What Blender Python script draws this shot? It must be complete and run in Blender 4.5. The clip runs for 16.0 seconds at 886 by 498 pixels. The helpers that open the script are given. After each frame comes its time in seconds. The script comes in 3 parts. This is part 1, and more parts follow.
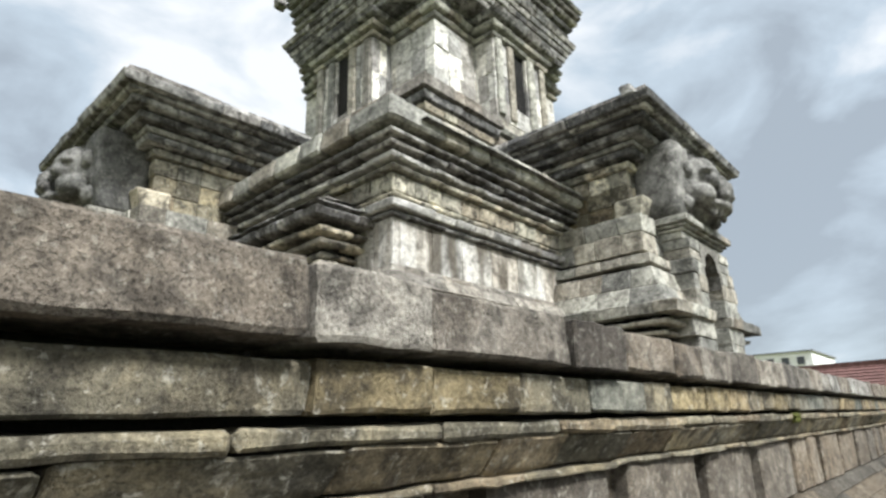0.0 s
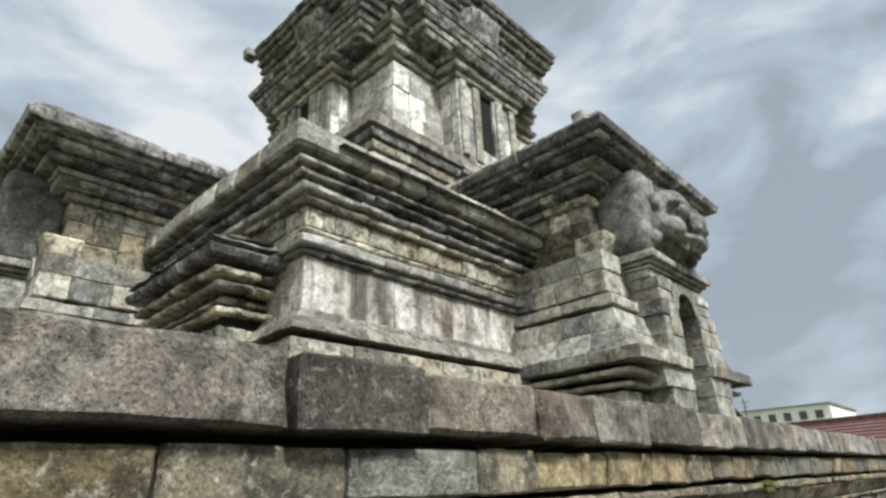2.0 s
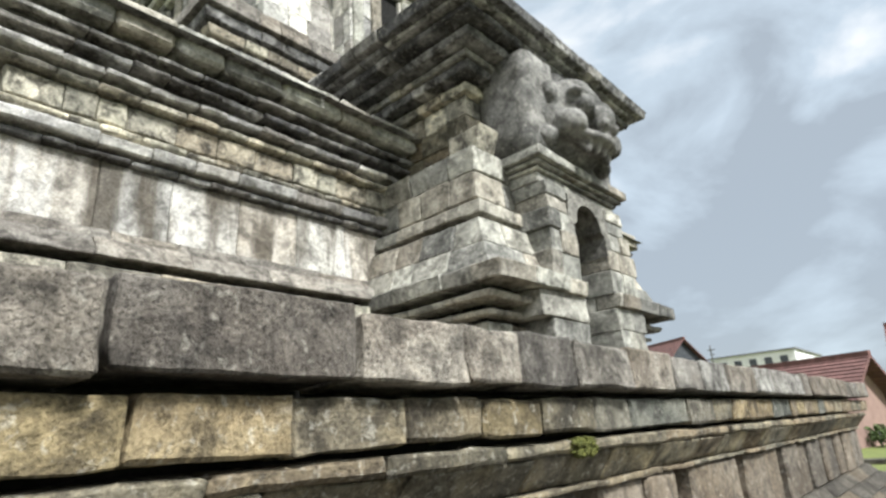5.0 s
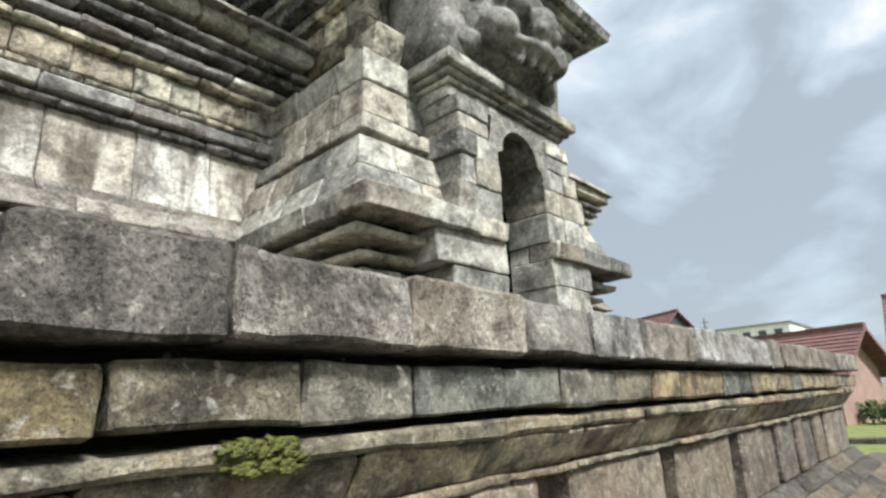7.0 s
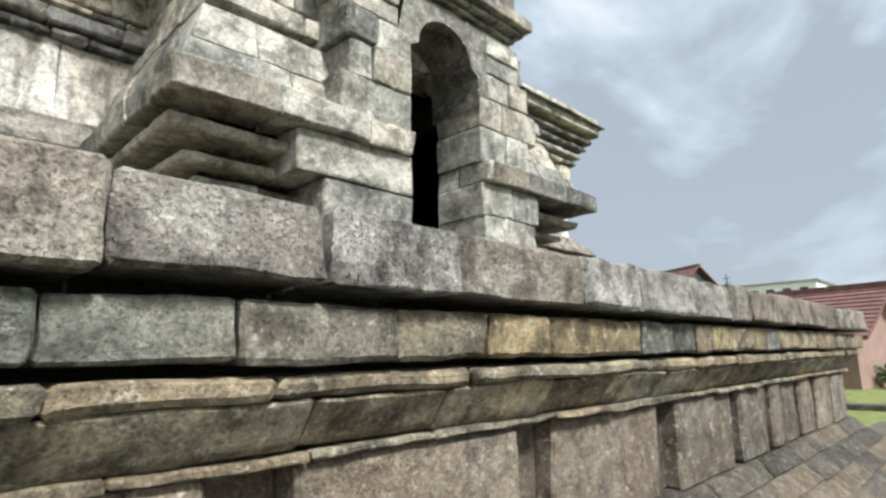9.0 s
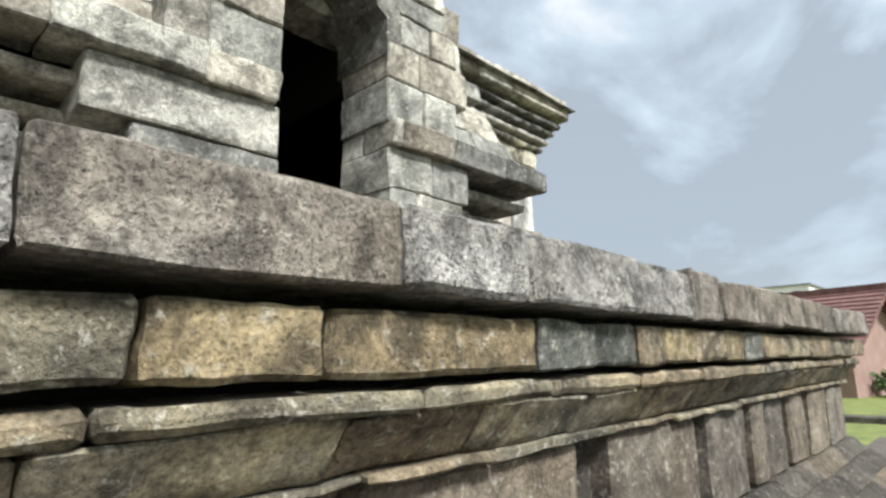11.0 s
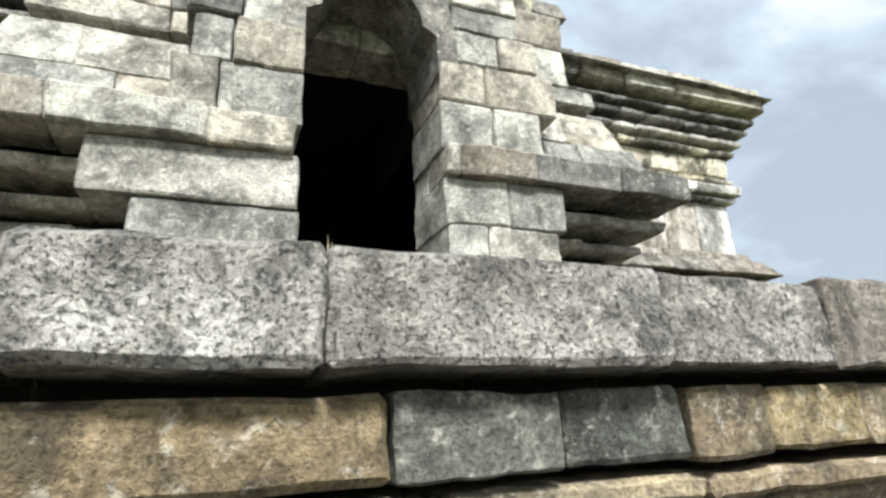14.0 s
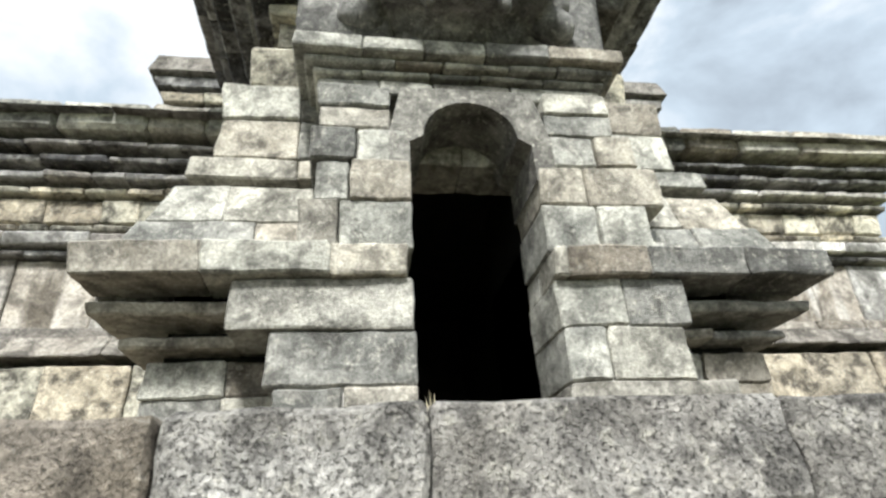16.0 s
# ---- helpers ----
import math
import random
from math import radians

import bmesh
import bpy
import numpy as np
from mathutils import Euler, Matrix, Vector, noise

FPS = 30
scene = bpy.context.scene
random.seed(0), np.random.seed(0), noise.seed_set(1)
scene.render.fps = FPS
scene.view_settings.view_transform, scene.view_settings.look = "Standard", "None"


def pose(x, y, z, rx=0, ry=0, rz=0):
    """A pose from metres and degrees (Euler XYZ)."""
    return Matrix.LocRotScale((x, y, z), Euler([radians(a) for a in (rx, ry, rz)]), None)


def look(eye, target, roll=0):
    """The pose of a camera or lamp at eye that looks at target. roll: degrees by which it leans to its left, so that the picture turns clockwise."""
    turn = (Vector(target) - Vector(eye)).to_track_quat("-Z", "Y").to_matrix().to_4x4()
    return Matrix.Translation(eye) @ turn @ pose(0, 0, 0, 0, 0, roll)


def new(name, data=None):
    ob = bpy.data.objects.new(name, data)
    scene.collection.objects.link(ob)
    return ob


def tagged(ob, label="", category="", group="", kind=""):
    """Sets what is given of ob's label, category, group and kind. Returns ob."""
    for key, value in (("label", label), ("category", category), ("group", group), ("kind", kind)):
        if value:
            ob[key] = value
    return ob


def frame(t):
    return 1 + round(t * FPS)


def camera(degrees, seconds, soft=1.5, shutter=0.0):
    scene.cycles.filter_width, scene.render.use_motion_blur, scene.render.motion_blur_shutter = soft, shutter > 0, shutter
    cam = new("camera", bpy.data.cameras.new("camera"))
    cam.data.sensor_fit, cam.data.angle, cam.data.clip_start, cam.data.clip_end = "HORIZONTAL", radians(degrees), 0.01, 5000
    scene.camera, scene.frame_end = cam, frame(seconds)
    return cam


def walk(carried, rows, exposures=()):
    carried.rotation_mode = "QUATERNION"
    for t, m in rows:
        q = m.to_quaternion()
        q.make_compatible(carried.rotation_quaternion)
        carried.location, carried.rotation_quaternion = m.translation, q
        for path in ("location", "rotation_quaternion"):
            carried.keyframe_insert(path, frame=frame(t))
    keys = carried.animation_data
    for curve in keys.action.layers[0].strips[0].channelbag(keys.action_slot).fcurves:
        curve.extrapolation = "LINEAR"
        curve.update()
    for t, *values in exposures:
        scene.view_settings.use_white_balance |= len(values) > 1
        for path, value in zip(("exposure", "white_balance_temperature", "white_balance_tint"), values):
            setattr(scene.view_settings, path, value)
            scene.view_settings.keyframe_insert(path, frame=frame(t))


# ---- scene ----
cam = camera(76.0, 16.0, soft=2.7)
PATH = [
    (0, (0.404, 0.427, 1.077), (1.817, 1.715, 1.664), -1.55),
    (0.5, (0.788, 0.478, 1.082), (2.183, 1.75, 1.741), -1.9),
    (1, (1.083, 0.449, 1.064), (2.468, 1.712, 1.762), -2.14),
    (1.5, (1.462, 0.334, 1.079), (2.826, 1.596, 1.817), -2.23),
    (2, (1.653, 0.33, 1.131), (3.002, 1.587, 1.907), -2.59),
    (2.5, (1.938, 0.32, 1.146), (3.27, 1.581, 1.944), -2.57),
    (3, (2.28, 0.353, 1.114), (3.621, 1.616, 1.894), -2.85),
    (3.5, (2.768, 0.336, 1.102), (4.134, 1.596, 1.839), -3.32),
    (4, (3.161, 0.346, 1.1), (4.562, 1.6, 1.782), -3.79),
    (6.5, (5.34, 0.485, 1.142), (6.77, 1.753, 1.731), -3.88),
    (7, (5.653, 0.514, 1.123), (7.091, 1.795, 1.663), -3.37),
    (7.5, (6.067, 0.495, 1.141), (7.509, 1.798, 1.613), -2.93),
    (8, (6.429, 0.545, 1.137), (7.867, 1.87, 1.557), -2.55),
    (8.5, (6.74, 0.575, 1.132), (8.161, 1.926, 1.526), -2.2),
    (9, (6.996, 0.487, 1.112), (8.396, 1.866, 1.483), -1.3),
    (9.5, (7.312, 0.503, 1.12), (8.711, 1.877, 1.511), -1.09),
    (10, (7.562, 0.591, 1.122), (8.983, 1.939, 1.526), -1.51),
    (12.5, (8.779, 0.761, 1.148), (10.073, 2.246, 1.495), -1.49),
    (13, (8.945, 0.77, 1.147), (10.082, 2.368, 1.536), -1.5),
    (13.5, (9.113, 0.735, 1.165), (10.055, 2.435, 1.636), -2.09),
    (14, (9.155, 0.723, 1.187), (9.875, 2.491, 1.786), -2.72),
    (14.5, (9.155, 0.71, 1.198), (9.71, 2.494, 1.912), -2.8),
    (15, (9.194, 0.673, 1.225), (9.62, 2.455, 2.028), -3.1),
    (15.5, (9.193, 0.636, 1.25), (9.538, 2.409, 2.109), -3.4),
    (16, (9.191, 0.609, 1.269), (9.481, 2.37, 2.171), -3.7),
]
SCALE = 0.8  # builder's units to metres

walk(cam, [(t, look(eye, target, roll)) for t, eye, target, roll in PATH],
     exposures=[(0, 0.72), (1.5, 0.54), (2.5, 0.36), (4, 0.74), (7, 0.8), (9, 0.78), (10, 0.8), (12.5, 0.9), (14, 1.0), (14.5, 1.0), (16, 0.9)])

# ---- light ----
SUN_EL, SUN_ROT = 49.0, -172.0
world = bpy.data.worlds.new("overcast_sky")
scene.world = world
world.use_nodes = True
wn, wl = world.node_tree.nodes, world.node_tree.links
wn.clear()
w_out = wn.new("ShaderNodeOutputWorld")
w_bg = wn.new("ShaderNodeBackground")
w_sky = wn.new("ShaderNodeTexSky")
w_sky.sky_type = "NISHITA"
w_sky.sun_disc = False
w_sky.sun_elevation, w_sky.sun_rotation = radians(SUN_EL), radians(SUN_ROT)
w_sky.air_density, w_sky.dust_density = 1.0, 2.0
w_co = wn.new("ShaderNodeTexCoord")
w_map = wn.new("ShaderNodeMapping")
w_map.inputs["Scale"].default_value = (1.0, 1.0, 1.9)
w_n = wn.new("ShaderNodeTexNoise")
w_n.inputs["Scale"].default_value = 3.1
w_n.inputs["Detail"].default_value = 7.0
w_n.inputs["Roughness"].default_value = 0.52
w_n.inputs["Distortion"].default_value = 0.35
w_r = wn.new("ShaderNodeValToRGB")
w_r.color_ramp.elements.new(0.52)
for w_stop, w_at, w_tint in ((0, 0.40, (3.7, 4.25, 4.8)), (1, 0.52, (5.2, 6.1, 6.9)), (2, 0.66, (8.8, 9.1, 9.4))):
    w_r.color_ramp.elements[w_stop].position, w_r.color_ramp.elements[w_stop].color = w_at, (*w_tint, 1)
w_mix = wn.new("ShaderNodeMixRGB")
w_mix.inputs["Fac"].default_value = 0.85
wl.new(w_co.outputs["Generated"], w_map.inputs["Vector"])
wl.new(w_map.outputs["Vector"], w_n.inputs["Vector"])
w_xyz = wn.new("ShaderNodeSeparateXYZ")
wl.new(w_co.outputs["Generated"], w_xyz.inputs["Vector"])
w_side = wn.new("ShaderNodeMath")
w_side.operation = "MULTIPLY_ADD"
wl.new(w_xyz.outputs["X"], w_side.inputs[0])
w_side.inputs[1].default_value = -0.2
wl.new(w_n.outputs["Fac"], w_side.inputs[2])
w_lift = wn.new("ShaderNodeMath")
w_lift.operation = "ADD"
w_lift.inputs[1].default_value = 0.06
w_high = wn.new("ShaderNodeMath")
w_high.operation = "MULTIPLY_ADD"
wl.new(w_xyz.outputs["Z"], w_high.inputs[0])
w_high.inputs[1].default_value = 0.14
wl.new(w_side.outputs[0], w_high.inputs[2])
wl.new(w_high.outputs[0], w_lift.inputs[0])
wl.new(w_lift.outputs[0], w_r.inputs["Fac"])
wl.new(w_sky.outputs["Color"], w_mix.inputs["Color1"])
wl.new(w_r.outputs["Color"], w_mix.inputs["Color2"])
wl.new(w_mix.outputs["Color"], w_bg.inputs["Color"])
w_bg.inputs["Strength"].default_value = 0.078
wl.new(w_bg.outputs["Background"], w_out.inputs["Surface"])
sun_data = bpy.data.lights.new("sun", "SUN")
sun_data.energy, sun_data.angle, sun_data.color = 5.0, radians(11), (0.99, 0.992, 0.98)
sun = new("sun", sun_data)
sun.matrix_world = look((3, -28, 40), (8, 6, 0))


# ---- materials ----
def stone(name, dark, mid, light, lichen=0.35, stain=0.35, tan=0.25, rough=0.9, grain=1.0, streak=0.0, pits=0.5, vary=1.0):
    """Weathered andesite: tone by piece, cloudy stains, pale lichen spots and a pitted surface."""
    m = bpy.data.materials.new(name)
    m.use_nodes = True
    n, l = m.node_tree.nodes, m.node_tree.links
    bsdf = n["Principled BSDF"]
    bsdf.inputs["Roughness"].default_value = rough
    bsdf.inputs["Specular IOR Level"].default_value = 0.25
    co = n.new("ShaderNodeTexCoord")
    info = n.new("ShaderNodeObjectInfo")
    shift = n.new("ShaderNodeVectorMath")
    shift.operation = "MULTIPLY_ADD"
    l.new(info.outputs["Random"], shift.inputs[0])
    shift.inputs[1].default_value = (130.0, 70.0, 50.0)
    l.new(co.outputs["Object"], shift.inputs[2])

    def noise_tex(scale, detail, rough_, dist=0.0):
        t = n.new("ShaderNodeTexNoise")
        t.inputs["Scale"].default_value, t.inputs["Detail"].default_value = scale, detail
        t.inputs["Roughness"].default_value, t.inputs["Distortion"].default_value = rough_, dist
        l.new(shift.outputs[0], t.inputs["Vector"])
        return t

    def ramp(src, *stops):
        r = n.new("ShaderNodeValToRGB")
        e = r.color_ramp.elements
        while len(e) < len(stops):
            e.new(0.5)
        for k, (p, c) in enumerate(stops):
            e[k].position, e[k].color = p, (*c, 1) if len(c) == 3 else c
        l.new(src, r.inputs["Fac"])
        return r

    def mix(kind, fac, a, b):
        x = n.new("ShaderNodeMixRGB")
        x.blend_type = kind
        for sock, v in (("Fac", fac), ("Color1", a), ("Color2", b)):
            if isinstance(v, (int, float)):
                x.inputs[sock].default_value = v
            elif isinstance(v, tuple):
                x.inputs[sock].default_value = (*v, 1)
            else:
                l.new(v, x.inputs[sock])
        return x.outputs["Color"]

    big = noise_tex(2.2, 5, 0.6, 0.5)
    medium = noise_tex(6, 7, 0.68, 0.4)
    fine = noise_tex(70, 5, 0.75)
    spots = noise_tex(26, 6, 0.68, 0.5)
    pit = noise_tex(100, 4, 0.7)
    base = ramp(big.outputs["Fac"], (0.32, dark), (0.5, mid), (0.68, light)).outputs["Color"]
    tone = ramp(info.outputs["Random"], (0.0, (0.42, 0.42, 0.44)), (0.35, (0.85, 0.85, 0.86)), (0.7, (1.15, 1.15, 1.14)), (1.0, (1.6, 1.58, 1.54))).outputs["Color"]
    base = mix("MULTIPLY", vary, base, tone)
    warm = n.new("ShaderNodeMath")
    warm.operation = "MULTIPLY"
    warm.inputs[1].default_value = tan
    frac = n.new("ShaderNodeMath")
    frac.operation = "FRACT"
    times = n.new("ShaderNodeMath")
    times.operation = "MULTIPLY"
    times.inputs[1].default_value = 7.31
    l.new(info.outputs["Random"], times.inputs[0])
    l.new(times.outputs[0], frac.inputs[0])
    l.new(ramp(frac.outputs[0], (0.45, (0, 0, 0)), (0.8, (1, 1, 1))).outputs["Color"], warm.inputs[0])
    base = mix("MIX", warm.outputs[0], base, (0.36, 0.265, 0.165))
    st = ramp(medium.outputs["Fac"], (0.48, (0, 0, 0)), (0.60, (stain, stain, stain))).outputs["Color"]
    base = mix("MIX", st, base, (0.028, 0.025, 0.022))
    crust = ramp(medium.outputs["Fac"], (0.30, (lichen * 0.8,) * 3), (0.39, (0, 0, 0))).outputs["Color"]
    base = mix("MIX", crust, base, (0.54, 0.51, 0.46))
    li = ramp(spots.outputs["Fac"], (0.56, (0, 0, 0)), (0.64, (lichen, lichen, lichen))).outputs["Color"]
    base = mix("MIX", li, base, (0.62, 0.60, 0.52))
    if streak:
        long = n.new("ShaderNodeMapping")
        long.inputs["Scale"].default_value = (1.0, 1.0, 0.12)
        l.new(co.outputs["Object"], long.inputs["Vector"])
        run_off = n.new("ShaderNodeTexNoise")
        run_off.inputs["Scale"].default_value, run_off.inputs["Detail"].default_value = 3.6, 4
        l.new(long.outputs["Vector"], run_off.inputs["Vector"])
        wet = ramp(run_off.outputs["Fac"], (0.53, (0, 0, 0)), (0.64, (streak, streak, streak))).outputs["Color"]
        base = mix("MIX", wet, base, (0.10, 0.085, 0.065))
        pale = ramp(run_off.outputs["Fac"], (0.36, (streak, streak, streak)), (0.46, (0, 0, 0))).outputs["Color"]
        base = mix("MIX", pale, base, (0.72, 0.71, 0.68))
    gr = ramp(fine.outputs["Fac"], (0.32, (0.6, 0.6, 0.6)), (0.68, (1.4, 1.4, 1.4))).outputs["Color"]
    base = mix("MULTIPLY", 1.0, base, gr)
    blotch = noise_tex(13, 5, 0.7, 0.8)
    base = mix("MULTIPLY", 1.0, base, ramp(blotch.outputs["Fac"], (0.34, (0.55, 0.55, 0.545)), (0.5, (0.88, 0.88, 0.87)), (0.66, (1.16, 1.155, 1.13))).outputs["Color"])
    hole = ramp(pit.outputs["Fac"], (0.36, (1 - pits, 1 - pits, 1 - pits)), (0.46, (1, 1, 1))).outputs["Color"]
    base = mix("MULTIPLY", 1.0, base, hole)
    l.new(base, bsdf.inputs["Base Color"])
    bump = n.new("ShaderNodeBump")
    bump.inputs["Strength"].default_value, bump.inputs["Distance"].default_value = 0.6 * grain, 0.03
    both = mix("ADD", 0.7, medium.outputs["Fac"], mix("ADD", 0.5, fine.outputs["Fac"], hole))
    l.new(both, bump.inputs["Height"])
    l.new(bump.outputs["Normal"], bsdf.inputs["Normal"])
    return m


def plain(name, a, b, scale=8.0, rough=0.85, bump_by=0.3):
    m = bpy.data.materials.new(name)
    m.use_nodes = True
    n, l = m.node_tree.nodes, m.node_tree.links
    bsdf = n["Principled BSDF"]
    bsdf.inputs["Roughness"].default_value = rough
    co = n.new("ShaderNodeTexCoord")
    t = n.new("ShaderNodeTexNoise")
    t.inputs["Scale"].default_value, t.inputs["Detail"].default_value, t.inputs["Roughness"].default_value = scale, 8, 0.65
    l.new(co.outputs["Object"], t.inputs["Vector"])
    r = n.new("ShaderNodeValToRGB")
    r.color_ramp.elements[0].position, r.color_ramp.elements[0].color = 0.35, (*a, 1)
    r.color_ramp.elements[1].position, r.color_ramp.elements[1].color = 0.65, (*b, 1)
    l.new(t.outputs["Fac"], r.inputs["Fac"])
    l.new(r.outputs["Color"], bsdf.inputs["Base Color"])
    u = n.new("ShaderNodeBump")
    u.inputs["Strength"].default_value, u.inputs["Distance"].default_value = bump_by, 0.02
    l.new(t.outputs["Fac"], u.inputs["Height"])
    l.new(u.outputs["Normal"], bsdf.inputs["Normal"])
    return m


M_COPING = stone("coping_andesite", (0.150, 0.138, 0.118), (0.295, 0.272, 0.240), (0.45, 0.43, 0.385), lichen=0.35, stain=0.6, tan=0.22, pits=0.5, grain=1.6, vary=0.6)
M_COPING_BROWN = stone("brown_coping_andesite", (0.105, 0.090, 0.075), (0.205, 0.182, 0.155), (0.32, 0.295, 0.26), lichen=0.3, stain=0.6, tan=0.2, pits=0.5, grain=1.6, vary=0.6)
M_COPING_PALE = stone("lichen_crusted_andesite", (0.25, 0.242, 0.220), (0.50, 0.488, 0.455), (0.70, 0.69, 0.65), lichen=0.6, stain=0.65, tan=0.08, pits=0.55, grain=2.0, vary=0.35)
M_BAND = stone("mossy_andesite", (0.110, 0.104, 0.076), (0.235, 0.212, 0.155), (0.38, 0.325, 0.21), lichen=0.45, stain=0.65, tan=0.45, pits=0.4, grain=1.3, vary=0.6)
# Dark brown stone, lowered further to hold shade of the terrace foot and slots.
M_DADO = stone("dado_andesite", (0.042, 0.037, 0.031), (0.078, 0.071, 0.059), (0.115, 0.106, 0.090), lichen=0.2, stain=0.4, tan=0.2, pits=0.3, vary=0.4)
M_TAN = stone("ochre_andesite", (0.145, 0.120, 0.070), (0.29, 0.235, 0.135), (0.45, 0.375, 0.225), lichen=0.4, stain=0.65, tan=0.25, pits=0.4, grain=1.2, vary=0.5)
M_BLUE = stone("blue_grey_andesite", (0.085, 0.092, 0.080), (0.170, 0.174, 0.150), (0.27, 0.265, 0.22), lichen=0.35, stain=0.6, tan=0.15, pits=0.4, grain=1.2, vary=0.4)
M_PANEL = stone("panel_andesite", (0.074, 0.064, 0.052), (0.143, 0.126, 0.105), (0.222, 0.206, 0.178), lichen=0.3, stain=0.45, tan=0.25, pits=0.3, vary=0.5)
M_BODY = stone("body_andesite", (0.150, 0.150, 0.126), (0.44, 0.42, 0.345), (0.74, 0.69, 0.56), lichen=0.4, stain=0.8, tan=0.35, pits=0.3)
M_PALE = stone("pale_andesite", (0.361, 0.354, 0.334), (0.605, 0.597, 0.564), (0.747, 0.738, 0.715), lichen=0.4, stain=0.5, tan=0.15, pits=0.3)
M_STREAK = stone("rain_streaked_andesite", (0.34, 0.33, 0.30), (0.56, 0.55, 0.51), (0.74, 0.73, 0.69), lichen=0.35, stain=0.5, tan=0.35, streak=0.85, vary=0.6)
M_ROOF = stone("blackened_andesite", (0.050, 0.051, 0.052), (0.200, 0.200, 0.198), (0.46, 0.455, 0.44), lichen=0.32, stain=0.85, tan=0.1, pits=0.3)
M_PORCH = stone("porch_andesite", (0.165, 0.168, 0.152), (0.345, 0.345, 0.312), (0.53, 0.525, 0.47), lichen=0.42, stain=0.55, tan=0.28, pits=0.35, vary=0.85)
M_KALA = stone("carved_andesite", (0.085, 0.085, 0.084), (0.160, 0.160, 0.154), (0.25, 0.247, 0.236), lichen=0.3, stain=0.5, tan=0.0, vary=0.5)
# Near-black core: the shade of joints, grooves and doorway is put into its colour.
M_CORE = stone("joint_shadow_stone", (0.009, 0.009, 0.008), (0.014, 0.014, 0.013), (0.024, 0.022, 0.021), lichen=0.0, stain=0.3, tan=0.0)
M_GRASS = plain("mown_lawn", (0.074, 0.099, 0.023), (0.160, 0.185, 0.045), 3.0)
M_PATH = plain("sandy_paving", (0.055, 0.048, 0.039), (0.09, 0.079, 0.062), 5.0)
M_TILE = plain("red_roof_tile", (0.085, 0.042, 0.038), (0.16, 0.08, 0.072), 4.0)
M_PINK = plain("pink_render", (0.211, 0.136, 0.112), (0.273, 0.186, 0.155), 3.0)
M_WHITE = plain("white_render", (0.62, 0.62, 0.62), (0.78, 0.78, 0.77), 2.0)
M_GLASS = plain("dark_window_glass", (0.03, 0.035, 0.04), (0.06, 0.065, 0.07), 2.0, 0.2, 0.0)
M_METAL = plain("grey_metal", (0.12, 0.12, 0.13), (0.2, 0.2, 0.21), 20.0, 0.5, 0.0)
M_LEAF = plain("green_leaves", (0.03, 0.06, 0.015), (0.09, 0.13, 0.04), 6.0)
M_STRAW = plain("dry_straw", (0.32, 0.28, 0.18), (0.5, 0.46, 0.34), 30.0, 0.8, 0.0)
M_MORTAR = plain("pale_lime_mortar", (0.46, 0.45, 0.42), (0.66, 0.65, 0.61), 25.0, 0.95, 0.5)
M_MOSS = plain("olive_moss", (0.049, 0.059, 0.010), (0.140, 0.147, 0.028), 60.0, 0.95, 0.9)


# ---- building blocks ----
RNG = random.Random(7)


def part(name, mesh, material, parent, label="", kind=""):
    """Links a mesh (or bmesh) as one object under a thing or a part."""
    if isinstance(mesh, bmesh.types.BMesh):
        me = bpy.data.meshes.new(name)
        mesh.to_mesh(me)
        mesh.free()
        mesh = me
    mesh.transform(Matrix.Scale(SCALE, 4))
    if not mesh.materials:
        mesh.materials.append(material)
    ob = new(name, mesh)
    ob.parent = parent
    if label or kind:
        tagged(ob, label=label, kind=kind)
    return ob


